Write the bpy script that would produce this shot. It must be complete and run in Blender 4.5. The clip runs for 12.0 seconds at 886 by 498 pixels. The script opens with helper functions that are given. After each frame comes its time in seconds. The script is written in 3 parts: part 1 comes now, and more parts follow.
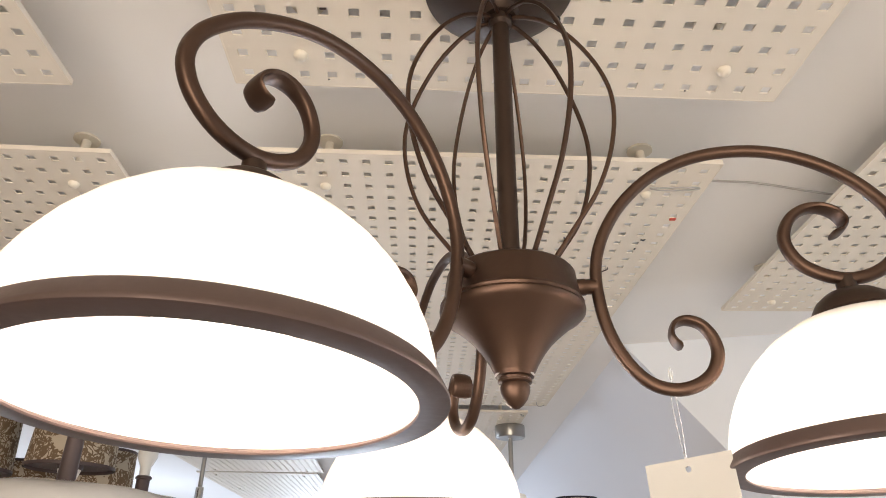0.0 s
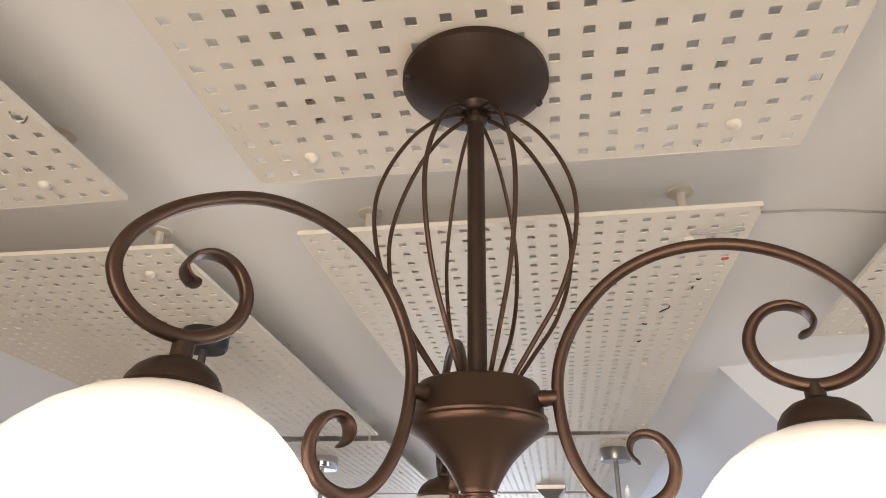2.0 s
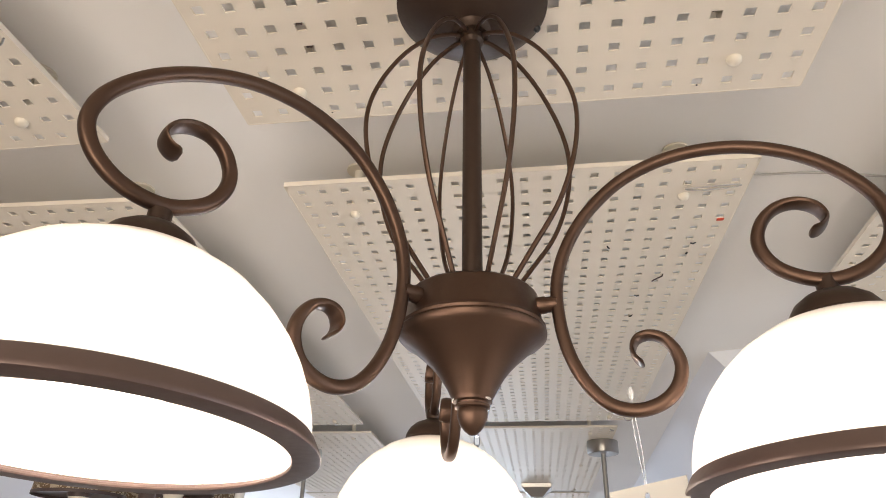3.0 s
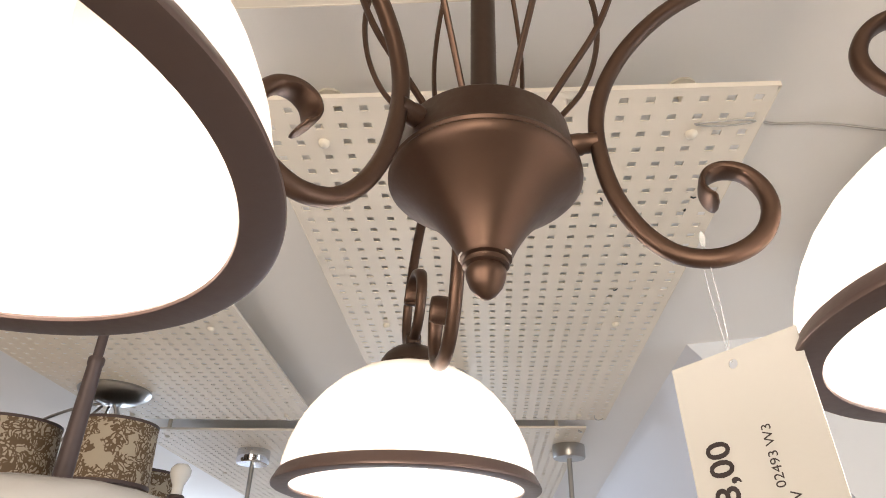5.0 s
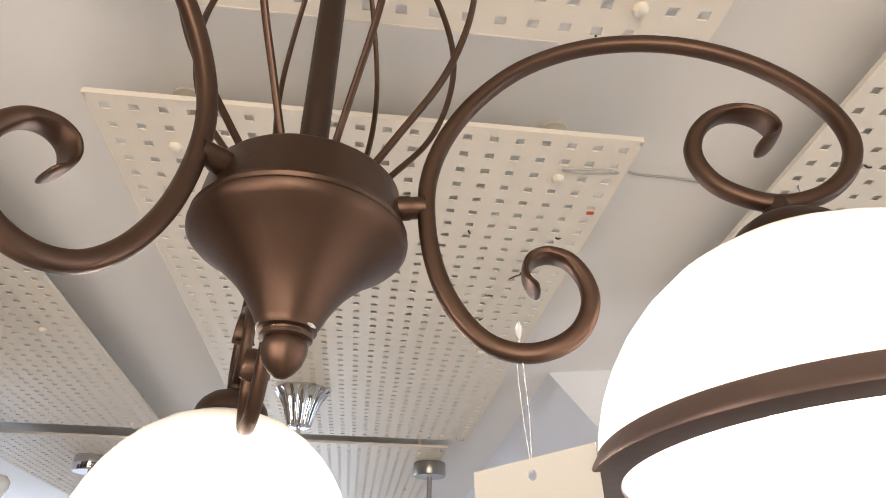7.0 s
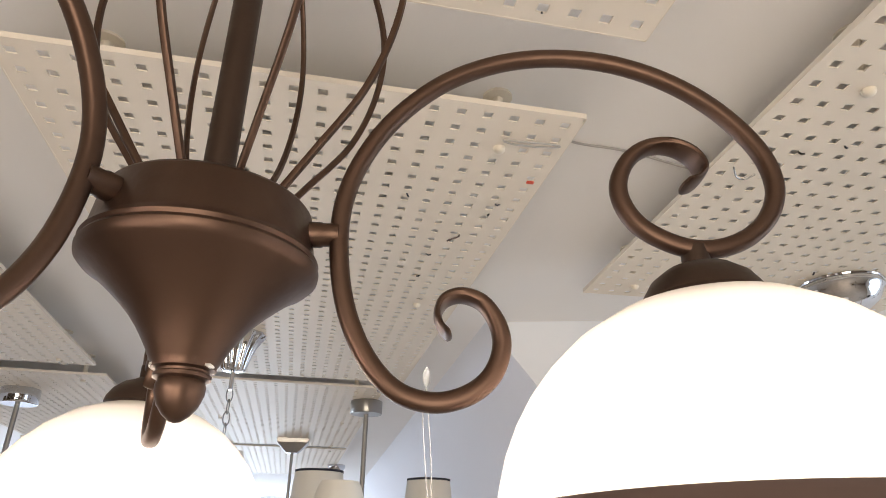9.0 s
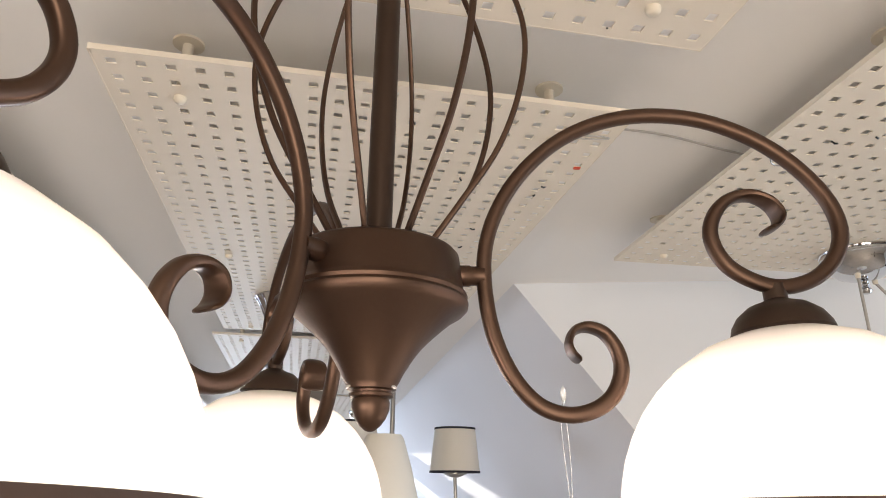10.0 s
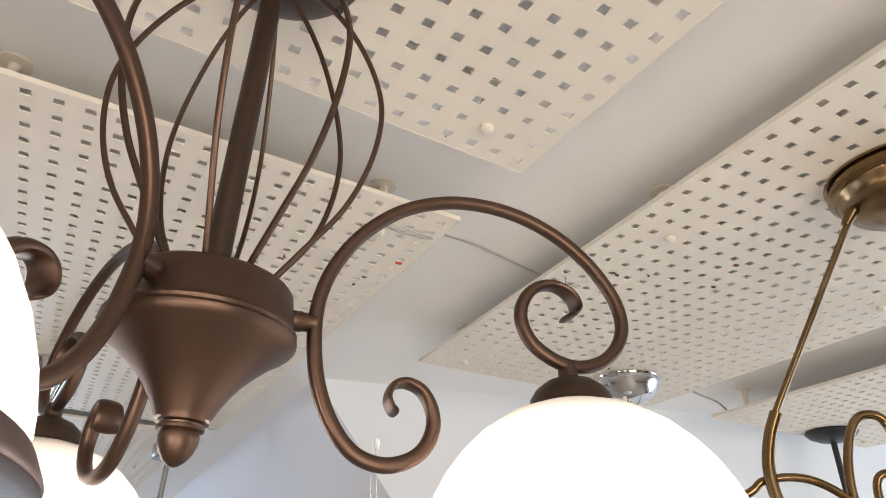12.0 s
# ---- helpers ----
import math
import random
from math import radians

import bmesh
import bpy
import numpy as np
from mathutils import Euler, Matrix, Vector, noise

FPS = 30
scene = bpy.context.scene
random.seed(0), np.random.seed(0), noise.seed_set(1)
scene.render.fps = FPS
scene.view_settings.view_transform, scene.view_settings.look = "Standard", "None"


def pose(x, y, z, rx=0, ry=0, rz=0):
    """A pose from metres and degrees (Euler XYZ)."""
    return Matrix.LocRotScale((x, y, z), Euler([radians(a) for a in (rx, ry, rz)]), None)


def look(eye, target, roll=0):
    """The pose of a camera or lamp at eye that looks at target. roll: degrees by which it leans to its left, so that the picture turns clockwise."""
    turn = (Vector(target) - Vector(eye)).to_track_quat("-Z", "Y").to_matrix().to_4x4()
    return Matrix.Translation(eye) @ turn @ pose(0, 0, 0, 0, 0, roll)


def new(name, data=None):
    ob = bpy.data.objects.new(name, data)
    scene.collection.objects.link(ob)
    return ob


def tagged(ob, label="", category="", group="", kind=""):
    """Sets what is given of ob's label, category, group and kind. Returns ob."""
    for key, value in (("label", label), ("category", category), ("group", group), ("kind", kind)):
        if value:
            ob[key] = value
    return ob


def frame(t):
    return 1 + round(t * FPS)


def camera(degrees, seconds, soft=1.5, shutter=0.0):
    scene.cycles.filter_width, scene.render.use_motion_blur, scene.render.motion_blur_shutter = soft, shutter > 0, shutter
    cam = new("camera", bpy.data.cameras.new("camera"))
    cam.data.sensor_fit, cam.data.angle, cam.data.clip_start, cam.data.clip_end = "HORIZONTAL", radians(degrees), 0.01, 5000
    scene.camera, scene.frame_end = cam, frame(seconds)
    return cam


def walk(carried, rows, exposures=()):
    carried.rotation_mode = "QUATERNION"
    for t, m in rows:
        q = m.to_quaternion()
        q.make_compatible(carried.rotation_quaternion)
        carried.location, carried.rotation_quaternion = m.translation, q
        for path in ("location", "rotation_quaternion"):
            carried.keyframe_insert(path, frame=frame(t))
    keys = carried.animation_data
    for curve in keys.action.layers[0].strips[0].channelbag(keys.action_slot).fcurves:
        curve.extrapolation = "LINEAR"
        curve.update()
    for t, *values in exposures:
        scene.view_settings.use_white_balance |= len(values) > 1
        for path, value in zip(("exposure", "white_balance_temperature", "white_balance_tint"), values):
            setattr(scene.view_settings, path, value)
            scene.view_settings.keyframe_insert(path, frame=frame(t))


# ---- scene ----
cam = camera(67.44, 12.0, soft=0.95)
PATH = [
    (0, (0.0217, 0.0554, 2.0141), (0.0211, 1.8411, 2.9149), 0.55),
    (0.5, (0.0851, 0.0620, 2.0359), (0.0040, 1.8478, 2.9327), 0.37),
    (1, (0.1048, 0.0617, 2.0507), (-0.1136, 1.8333, 2.9527), 0.19),
    (1.5, (0.1046, 0.0358, 2.0683), (-0.2195, 1.7904, 2.9717), 0.81),
    (2, (0.1333, 0.0131, 2.0763), (-0.2251, 1.7597, 2.9823), 1.08),
    (2.5, (0.1255, 0.0421, 2.0445), (-0.2250, 1.7896, 2.9518), 1.43),
    (3, (0.1198, 0.0634, 2.0225), (-0.1974, 1.8020, 2.9588), 1.26),
    (3.5, (0.1021, 0.0976, 2.0026), (-0.1646, 1.8197, 2.9840), 1.23),
    (3.7, (0.0957, 0.1087, 1.9941), (-0.1680, 1.8284, 2.9806), 1.30),
    (5.3, (0.0629, 0.2085, 1.9815), (-0.0682, 1.9346, 2.9832), 1.60),
    (5.5, (0.0456, 0.2135, 1.9882), (-0.0296, 1.9421, 2.9915), 1.85),
    (6, (0.0147, 0.2206, 1.9886), (0.0862, 1.9482, 2.9937), 1.86),
    (6.5, (0.0310, 0.2254, 1.9994), (0.1545, 1.9481, 3.0079), 1.20),
    (7, (0.1100, 0.2077, 2.0231), (0.2497, 1.9272, 3.0349), 0.75),
    (7.2, (0.1419, 0.2048, 2.0296), (0.2815, 1.9226, 3.0443), 0.67),
    (8.8, (0.1317, 0.2047, 2.0681), (0.4449, 1.9531, 2.9874), 1.10),
    (9, (0.1227, 0.1960, 2.0683), (0.4303, 1.9927, 2.8912), 0.78),
    (9.5, (0.0882, 0.1737, 2.0767), (0.4001, 2.0258, 2.7640), 0.55),
    (10, (0.0474, 0.1323, 2.0865), (0.3553, 1.9918, 2.7554), 0.61),
    (10.5, (0.0405, 0.0909, 2.0906), (0.3421, 1.9509, 2.7610), 0.66),
    (11, (0.0339, 0.0761, 2.0897), (0.3381, 1.9327, 2.7682), 1.16),
    (11.5, (0.0407, 0.0993, 2.0838), (0.6166, 1.8494, 2.8619), 1.26),
    (12, (0.0314, 0.1297, 2.0527), (0.8302, 1.6840, 3.0255), 1.43),
]
walk(cam, [(t, look(eye, target, roll)) for t, eye, target, roll in PATH],
     [(0, 0.13, 6500, 10), (1, 0.06, 6500, 10), (2, 0.0, 6500, 10), (2.5, 0.02, 6500, 10), (3.5, 0.14, 6500, 10), (5.5, 0.22, 6500, 10), (6.5, 0.20, 6500, 10), (7.2, 0.10, 6500, 10), (9.5, -0.01, 6500, 10), (11, -0.01, 6500, 10), (11.5, 0.04, 6350, 9), (12, 0.14, 6200, 8)])

# ---- world, sun and large lights ----
world = bpy.data.worlds.new("sky")
scene.world = world
world.use_nodes = True
wn = world.node_tree.nodes
sky = wn.new("ShaderNodeTexSky")
sky.sky_type, sky.sun_disc = "NISHITA", False
sky.sun_elevation, sky.sun_rotation = radians(1.7), radians(-31.0)
world.node_tree.links.new(sky.outputs[0], wn["Background"].inputs[0])
wn["Background"].inputs[1].default_value = 0.12


sun = bpy.data.lights.new("sun", "SUN")
sun.energy, sun.angle, sun.color = 5.0, radians(0.5), (1.0, 0.93, 0.84)
new("sun", sun).matrix_world = look((-6.0, 10.0, 0.35), (0.0, 0.0, 0.0))


def area_light(name, m, sx, sy, watts, colour):
    la = bpy.data.lights.new(name, "AREA")
    la.shape, la.size, la.size_y, la.energy, la.color = "RECTANGLE", sx, sy, watts, colour
    ob = new(name, la)
    ob.matrix_world = m
    return ob


# Warm fill lamp added in the south to light the boards and bronze.
area_light("warm_fill_light", look((-0.25, -2.38, 1.45), (-0.25, 1.0, 2.3)), 1.5, 1.9, 70, (1.0, 0.872, 0.72))
area_light("side_window_light", look((3.34, 0.2, 1.6), (0.2, 0.9, 2.2)), 2.0, 1.5, 39, (0.78, 0.89, 1.0))
area_light("gable_window_light", look((-0.95, 7.95, 1.38), (-0.3, 3.0, 2.25)), 1.5, 1.05, 90, (0.72, 0.84, 1.0))
# Fill lamp added at the west slope to brighten the attic slope opposite.
area_light("slope_fill_light", look((-2.33, 4.0, 1.83), (0.9, 3.4, 1.7)), 1.4, 0.4, 20, (0.72, 0.84, 1.0))


def point_light(name, place, watts, colour, size):
    la = bpy.data.lights.new(name, "POINT")
    la.energy, la.color, la.shadow_soft_size = watts, colour, size
    ob = new(name, la)
    ob.location = place
    return ob


# ---- materials ----
def node_mat(name, colour, rough=0.5, metal=0.0, var=0.08, scale=8.0, fine=60.0, bump=0.05, second=None, coat=0.0):
    m = bpy.data.materials.new(name)
    m.use_nodes = True
    nt, b = m.node_tree, m.node_tree.nodes["Principled BSDF"]
    tc = nt.nodes.new("ShaderNodeTexCoord")
    n1, n2 = nt.nodes.new("ShaderNodeTexNoise"), nt.nodes.new("ShaderNodeTexNoise")
    n1.inputs["Scale"].default_value, n1.inputs["Detail"].default_value = scale, 5
    n2.inputs["Scale"].default_value, n2.inputs["Detail"].default_value = fine, 3
    for n in (n1, n2):
        nt.links.new(tc.outputs["Object"], n.inputs["Vector"])
    mix = nt.nodes.new("ShaderNodeMix")
    mix.data_type = "RGBA"
    lo = [c * (1 - var) for c in colour] if second is None else list(second)
    mix.inputs[6].default_value = (*lo, 1)
    mix.inputs[7].default_value = (*[min(1, c * (1 + var)) for c in colour], 1)
    nt.links.new(n1.outputs["Fac"], mix.inputs[0])
    nt.links.new(mix.outputs[2], b.inputs["Base Color"])
    rr = nt.nodes.new("ShaderNodeMapRange")
    rr.inputs[3].default_value, rr.inputs[4].default_value = max(0.02, rough - 0.06), min(1, rough + 0.06)
    nt.links.new(n2.outputs["Fac"], rr.inputs[0])
    nt.links.new(rr.outputs[0], b.inputs["Roughness"])
    bu = nt.nodes.new("ShaderNodeBump")
    bu.inputs["Strength"].default_value, bu.inputs["Distance"].default_value = bump, 0.002
    nt.links.new(n2.outputs["Fac"], bu.inputs["Height"])
    nt.links.new(bu.outputs[0], b.inputs["Normal"])
    b.inputs["Metallic"].default_value = metal
    b.inputs["Coat Weight"].default_value = coat
    return m


def glow_mat(name, colour, strength):
    m = bpy.data.materials.new(name)
    m.use_nodes = True
    b = m.node_tree.nodes["Principled BSDF"]
    b.inputs["Base Color"].default_value = (*colour, 1)
    b.inputs["Emission Color"].default_value = (*colour, 1)
    b.inputs["Emission Strength"].default_value = strength
    return m


def opal_mat(name, colour, through_share):
    m = bpy.data.materials.new(name)
    m.use_nodes = True
    nt = m.node_tree
    out = nt.nodes["Material Output"]
    b = nt.nodes["Principled BSDF"]
    b.inputs["Base Color"].default_value = (*colour, 1)
    b.inputs["Roughness"].default_value = 0.18
    tr = nt.nodes.new("ShaderNodeBsdfTranslucent")
    tr.inputs["Color"].default_value = (*colour, 1)
    mx = nt.nodes.new("ShaderNodeMixShader")
    mx.inputs[0].default_value = through_share
    nt.links.new(b.outputs[0], mx.inputs[1])
    nt.links.new(tr.outputs[0], mx.inputs[2])
    nt.links.new(mx.outputs[0], out.inputs[0])
    return m


BRONZE = node_mat("brushed_bronze_paint", (0.096, 0.058, 0.042), 0.42, 0.88, 0.14, 14, 220, 0.05)
DARKBRONZE = node_mat("dark_bronze_paint", (0.052, 0.032, 0.023), 0.46, 0.65, 0.14, 14, 220, 0.05)
RIMBRONZE = node_mat("rim_bronze_paint", (0.125, 0.085, 0.075), 0.42, 0.5, 0.1, 14, 220, 0.04)
OPAL = opal_mat("opal_glass", (0.95, 0.91, 0.88), 0.195)
PANEL = node_mat("cream_powder_coat", (0.76, 0.69, 0.595), 0.55, 0.0, 0.03, 3, 300, 0.03)
# Unseen back of the boards; its darker tone puts shade into the holes.
SHADEBACK = node_mat("hole_shade_back", (0.56, 0.47, 0.34), 0.9, 0.0, 0.1, 12, 200, 0.1)
PANELEDGE = node_mat("cream_panel_edge", (0.72, 0.68, 0.60), 0.45, 0.0, 0.05, 20, 300, 0.03)
CEIL = node_mat("ceiling_paint", (0.88, 0.865, 0.855), 0.85, 0.0, 0.025, 1.5, 90, 0.06)
WALL = node_mat("wall_paint", (0.79, 0.82, 0.87), 0.85, 0.0, 0.03, 1.2, 80, 0.08)
# Unseen walls, kept dark brown for the bronze and chrome to reflect.
BROWNWALL = node_mat("dark_reflected_wall", (0.24, 0.18, 0.13), 0.8, 0.0, 0.12, 3, 60, 0.1)
SLOPE = node_mat("slope_paint", (0.80, 0.81, 0.86), 0.88, 0.0, 0.03, 1.2, 80, 0.08)
# Unseen floor, made pale as a reflector that fills the ceiling from below.
FLOORM = node_mat("bounce_floor", (0.45, 0.39, 0.33), 0.5, 0.0, 0.2, 2, 40, 0.1)
CAPM = node_mat("cream_plastic", (0.72, 0.66, 0.56), 0.4, 0.0, 0.04, 30, 200, 0.02)
CHROME = node_mat("chrome", (0.62, 0.63, 0.66), 0.05, 1.0, 0.03, 10, 100, 0.0)
STEEL = node_mat("satin_steel", (0.37, 0.36, 0.345), 0.32, 1.0, 0.06, 20, 200, 0.03)
BRASS = node_mat("antique_brass", (0.25, 0.165, 0.080), 0.24, 1.0, 0.3, 22, 200, 0.03, second=(0.075, 0.048, 0.026))
BLACK = node_mat("black_metal", (0.025, 0.025, 0.028), 0.4, 0.3, 0.2, 20, 200, 0.03)
DARKROD = node_mat("dark_brown_rod", (0.085, 0.06, 0.058), 0.5, 0.3, 0.1, 20, 200, 0.03)
FABRIC = node_mat("cream_lamp_fabric", (0.78, 0.76, 0.71), 0.9, 0.0, 0.04, 12, 500, 0.2)
BLUETRIM = node_mat("black_trim", (0.015, 0.016, 0.03), 0.7, 0.0, 0.1, 20, 200, 0.02)
CARD = node_mat("card_paper", (0.55, 0.535, 0.505), 0.8, 0.0, 0.02, 30, 400, 0.03)
INK = node_mat("print_ink", (0.03, 0.02, 0.02), 0.7, 0.0, 0.1, 30, 400, 0.0)
NYLON = node_mat("clear_nylon", (0.90, 0.92, 0.94), 0.15, 0.0, 0.03, 30, 400, 0.0)
NYLON.node_tree.nodes["Principled BSDF"].inputs["Transmission Weight"].default_value = 0.6
HOLEWEAR = node_mat("red_paint_dab", (0.55, 0.07, 0.03), 0.6, 0.0, 0.1, 200, 400, 0.0)
DARKRED = node_mat("dark_red_dab", (0.16, 0.015, 0.012), 0.6, 0.0, 0.1, 200, 400, 0.0)
WIREM = node_mat("grey_cable", (0.40, 0.385, 0.37), 0.5, 0.0, 0.05, 40, 300, 0.0)
CHIP = node_mat("bare_metal_chip", (0.72, 0.69, 0.66), 0.35, 0.6, 0.2, 300, 900, 0.1)
BULB = glow_mat("led_bulb_glow", (1.0, 0.93, 0.84), 9.0)
FILM = node_mat("clear_film_over_glass", (0.50, 0.485, 0.47), 0.2, 0.0, 0.06, 14, 46, 0.9, coat=0.4)
MILK = node_mat("milk_glass", (0.82, 0.81, 0.78), 0.16, 0.0, 0.05, 9, 120, 0.1)


# ---- mesh helpers ----
def link_mesh(name, bm, material, parent=None, label="", smooth=True):
    me = bpy.data.meshes.new(name)
    bmesh.ops.recalc_face_normals(bm, faces=bm.faces)
    bm.to_mesh(me)
    bm.free()
    me.materials.append(material)
    if smooth:
        for p in me.polygons:
            p.use_smooth = True
        me.set_sharp_from_angle(angle=radians(38))
    ob = new(name, me)
    if parent is not None:
        ob.parent = parent
    if label:
        ob["label"] = label
    return ob


def part(name, bm, material, parent, label="", smooth=True):
    return link_mesh(name, bm, material, parent, label, smooth)


def thing(name, label, category, place=(0, 0, 0), group="", kind=""):
    ob = new(name)
    ob.location = place
    return tagged(ob, label, category, group, kind)


def lathe(profile, n=48, bm=None, centre=(0, 0, 0)):
    bm = bm or bmesh.new()
    rings = []
    for r, z in profile:
        if r < 1e-6:
            rings.append([bm.verts.new((centre[0], centre[1], centre[2] + z))])
        else:
            rings.append([bm.verts.new((centre[0] + r * math.cos(2 * math.pi * i / n), centre[1] + r * math.sin(2 * math.pi * i / n), centre[2] + z)) for i in range(n)])
    for a, b in zip(rings, rings[1:]):
        for i in range(n):
            j = (i + 1) % n
            if len(a) == 1 and len(b) == 1:
                continue
            if len(a) == 1:
                bm.faces.new((a[0], b[i], b[j]))
            elif len(b) == 1:
                bm.faces.new((a[i], b[0], a[j]))
            else:
                bm.faces.new((a[i], b[i], b[j], a[j]))
    return bm


def glide(points, steps=8):
    """Catmull-Rom through the points."""
    pts = [Vector(p) for p in points]
    pts = [2 * pts[0] - pts[1]] + pts + [2 * pts[-1] - pts[-2]]
    out = []
    for i in range(1, len(pts) - 2):
        p0, p1, p2, p3 = pts[i - 1:i + 3]
        for k in range(steps):
            t = k / steps
            out.append(0.5 * (2 * p1 + (p2 - p0) * t + (2 * p0 - 5 * p1 + 4 * p2 - p3) * t * t + (3 * p1 - p0 - 3 * p2 + p3) * t ** 3))
    out.append(pts[-2])
    return out


def sweep(path, side, half_wide, half_thick, n=12, bm=None):
    """Sweeps a rounded section along a path; side: the direction of its width; the halves may be functions of 0..1."""
    bm = bm or bmesh.new()
    rings, last = [], len(path) - 1
    side = Vector(side).normalized() if side is not None else None
    prev = None
    for i, p in enumerate(path):
        t = (path[min(i + 1, last)] - path[max(i - 1, 0)]).normalized()
        if side is not None:
            s = (side - t * side.dot(t)).normalized()
        else:
            ref = prev if prev is not None else (Vector((1, 0, 0)) if abs(t.x) < 0.8 else Vector((0, 1, 0)))
            s = (ref - t * ref.dot(t)).normalized()
            prev = s
        nn = t.cross(s)
        f = i / last
        a = half_wide(f) if callable(half_wide) else half_wide
        b = half_thick(f) if callable(half_thick) else half_thick
        ring = []
        for k in range(n):
            c, d = math.cos(2 * math.pi * k / n), math.sin(2 * math.pi * k / n)
            ring.append(bm.verts.new(p + s * a * math.copysign(abs(c) ** 0.8, c) + nn * b * math.copysign(abs(d) ** 0.8, d)))
        rings.append(ring)
    for a, b in zip(rings, rings[1:]):
        for k in range(n):
            j = (k + 1) % n
            bm.faces.new((a[k], a[j], b[j], b[k]))
    bm.faces.new(rings[0][::-1])
    bm.faces.new(rings[-1])
    return bm


def tube(points, r, n=10, bm=None):
    return sweep([Vector(p) for p in points], None, r, r, n, bm)


def block(x0, x1, y0, y1, z0, z1, bevel=0.0, bm=None):
    bm = bm or bmesh.new()
    got = bmesh.ops.create_cube(bm, size=1, matrix=Matrix.Translation(((x0 + x1) / 2, (y0 + y1) / 2, (z0 + z1) / 2)) @ Matrix.Diagonal((x1 - x0, y1 - y0, z1 - z0, 1)))
    if bevel:
        bmesh.ops.bevel(bm, geom=list({e for v in got["verts"] for e in v.link_edges}), offset=bevel, segments=2, affect="EDGES")
    return bm


def slab(outline, direction, bm=None):
    """A polygon thickened along a direction."""
    bm = bm or bmesh.new()
    d = Vector(direction)
    a = [bm.verts.new(p) for p in outline]
    b = [bm.verts.new(Vector(p) + d) for p in outline]
    bm.faces.new(a)
    bm.faces.new(b[::-1])
    for i in range(len(a)):
        j = (i + 1) % len(a)
        bm.faces.new((a[i], b[i], b[j], a[j]))
    return bm


def structure(name, bm, material, label, category, smooth=False):
    return tagged(link_mesh(name, bm, material, None, "", smooth), label, category, "", "structure")


# ---- room ----
CZ = 2.545
X0, X1, Y0, Y1 = -2.6, 3.4, -2.45, 8.0
KX, KY = 0.468, 1.621          # where the level ceiling breaks into the attic slope
FALL = 0.78                    # metres to the side per metre of drop
structure("floor", block(X0, X1, Y0, Y1, -0.1, 0.0), FLOORM, "unseen floor, pale to bounce light up to the ceiling", "floor")
structure("ceiling", block(X0, X1, Y0, Y1, CZ, CZ + 0.1), CEIL, "plain white painted attic ceiling", "ceiling")


def wall_with_hole(name, axis, at, thick, a0, a1, h0, h1, z0, z1, label, paint):
    bm = bmesh.new()
    lo, hi = (X0, X1) if axis == "y" else (Y0, Y1)
    for u0, u1, w0, w1 in ((lo, a0, 0, CZ), (a1, hi, 0, CZ), (a0, a1, 0, h0), (a0, a1, h1, CZ)):
        if axis == "y":
            block(u0, u1, at, at + thick, w0, w1, 0, bm)
        else:
            block(at, at + thick, u0, u1, w0, w1, 0, bm)
    return structure(name, bm, paint, label, "wall")


# Unseen south wall; its opening is added around the warm fill lamp.
wall_with_hole("wall_south", "y", Y0 - 0.1, 0.1, -1.05, 0.55, 0.5, 2.4, 0, CZ, "unseen brown wall added for dark reflections, open behind the fill lamp", BROWNWALL)
bm = bmesh.new()
GL, GH, RAKE = 2.02, 2.40, -0.72       # unseen raked openings that shape the sun patches on the slope: foot, head, and how far the foot lies to the west of the head
for head_w0, head_w1 in ((X0, -1.58), (-1.10, -0.23), (0.24, X1)):
    foot = [x + (0.0 if x in (X0, X1) else RAKE) for x in (head_w0, head_w1)]
    slab([(head_w0, Y1, GH), (foot[0], Y1, GL), (foot[1], Y1, GL), (head_w1, Y1, GH)], (0, 0.1, 0), bm)
# Rest of the wall; the lower opening is added for the gable lamp.
for x0, x1, z0, z1 in ((X0, X1, GH, CZ), (X0, X1, 1.90, GL), (X0, -1.75, 0.8, 1.90), (-0.14, X1, 0.8, 1.90), (X0, X1, 0.0, 0.8)):
    block(x0, x1, Y1, Y1 + 0.1, z0, z1, 0, bm)
structure("wall_north", bm, WALL, "white gable wall with unseen openings added to shape the sun patches and admit the lamp", "wall")
wall_with_hole("wall_east", "x", X1, 0.1, -1.0, 1.4, 0.85, 2.35, 0, CZ, "white side wall with a window", WALL)
structure("window_1", block(-1.75, -0.14, Y1 + 0.02, Y1 + 0.07, 1.32, 1.40), CAPM, "white bar across the added lower gable opening", "window")
structure("wall_west", block(X0 - 0.1, X0, Y0, Y1, 0, CZ), BROWNWALL, "unseen brown wall added for dark reflections", "wall")


def west(y, f):
    """A point on the west slope: f from its top edge to its foot."""
    return (-2.05 - 0.55 * f, y, CZ - 1.145 * f)


# West slope, with an unseen opening added where the fill lamp sits.
bm = bmesh.new()
for ya, yb, fa, fb in ((0.9, 3.3, 0, 1), (4.7, Y1, 0, 1), (3.3, 4.7, 0, 0.45), (3.3, 4.7, 0.80, 1)):
    slab([west(ya, fa), west(ya, fb), west(yb, fb), west(yb, fa)], (-0.06, 0, 0.08), bm)
structure("attic_slope_west", bm, SLOPE, "grey-white sloping attic ceiling with an unseen opening added for the fill lamp", "wall")
low = 1.9
structure("attic_slope", slab([(KX, KY, CZ), (KX + FALL * low, KY - 0.18, CZ - low), (KX + FALL * low, Y1, CZ - low), (KX - 0.03, Y1, CZ)], (0.08, 0, 0.06)),
          SLOPE, "grey-white sloping attic ceiling", "wall")
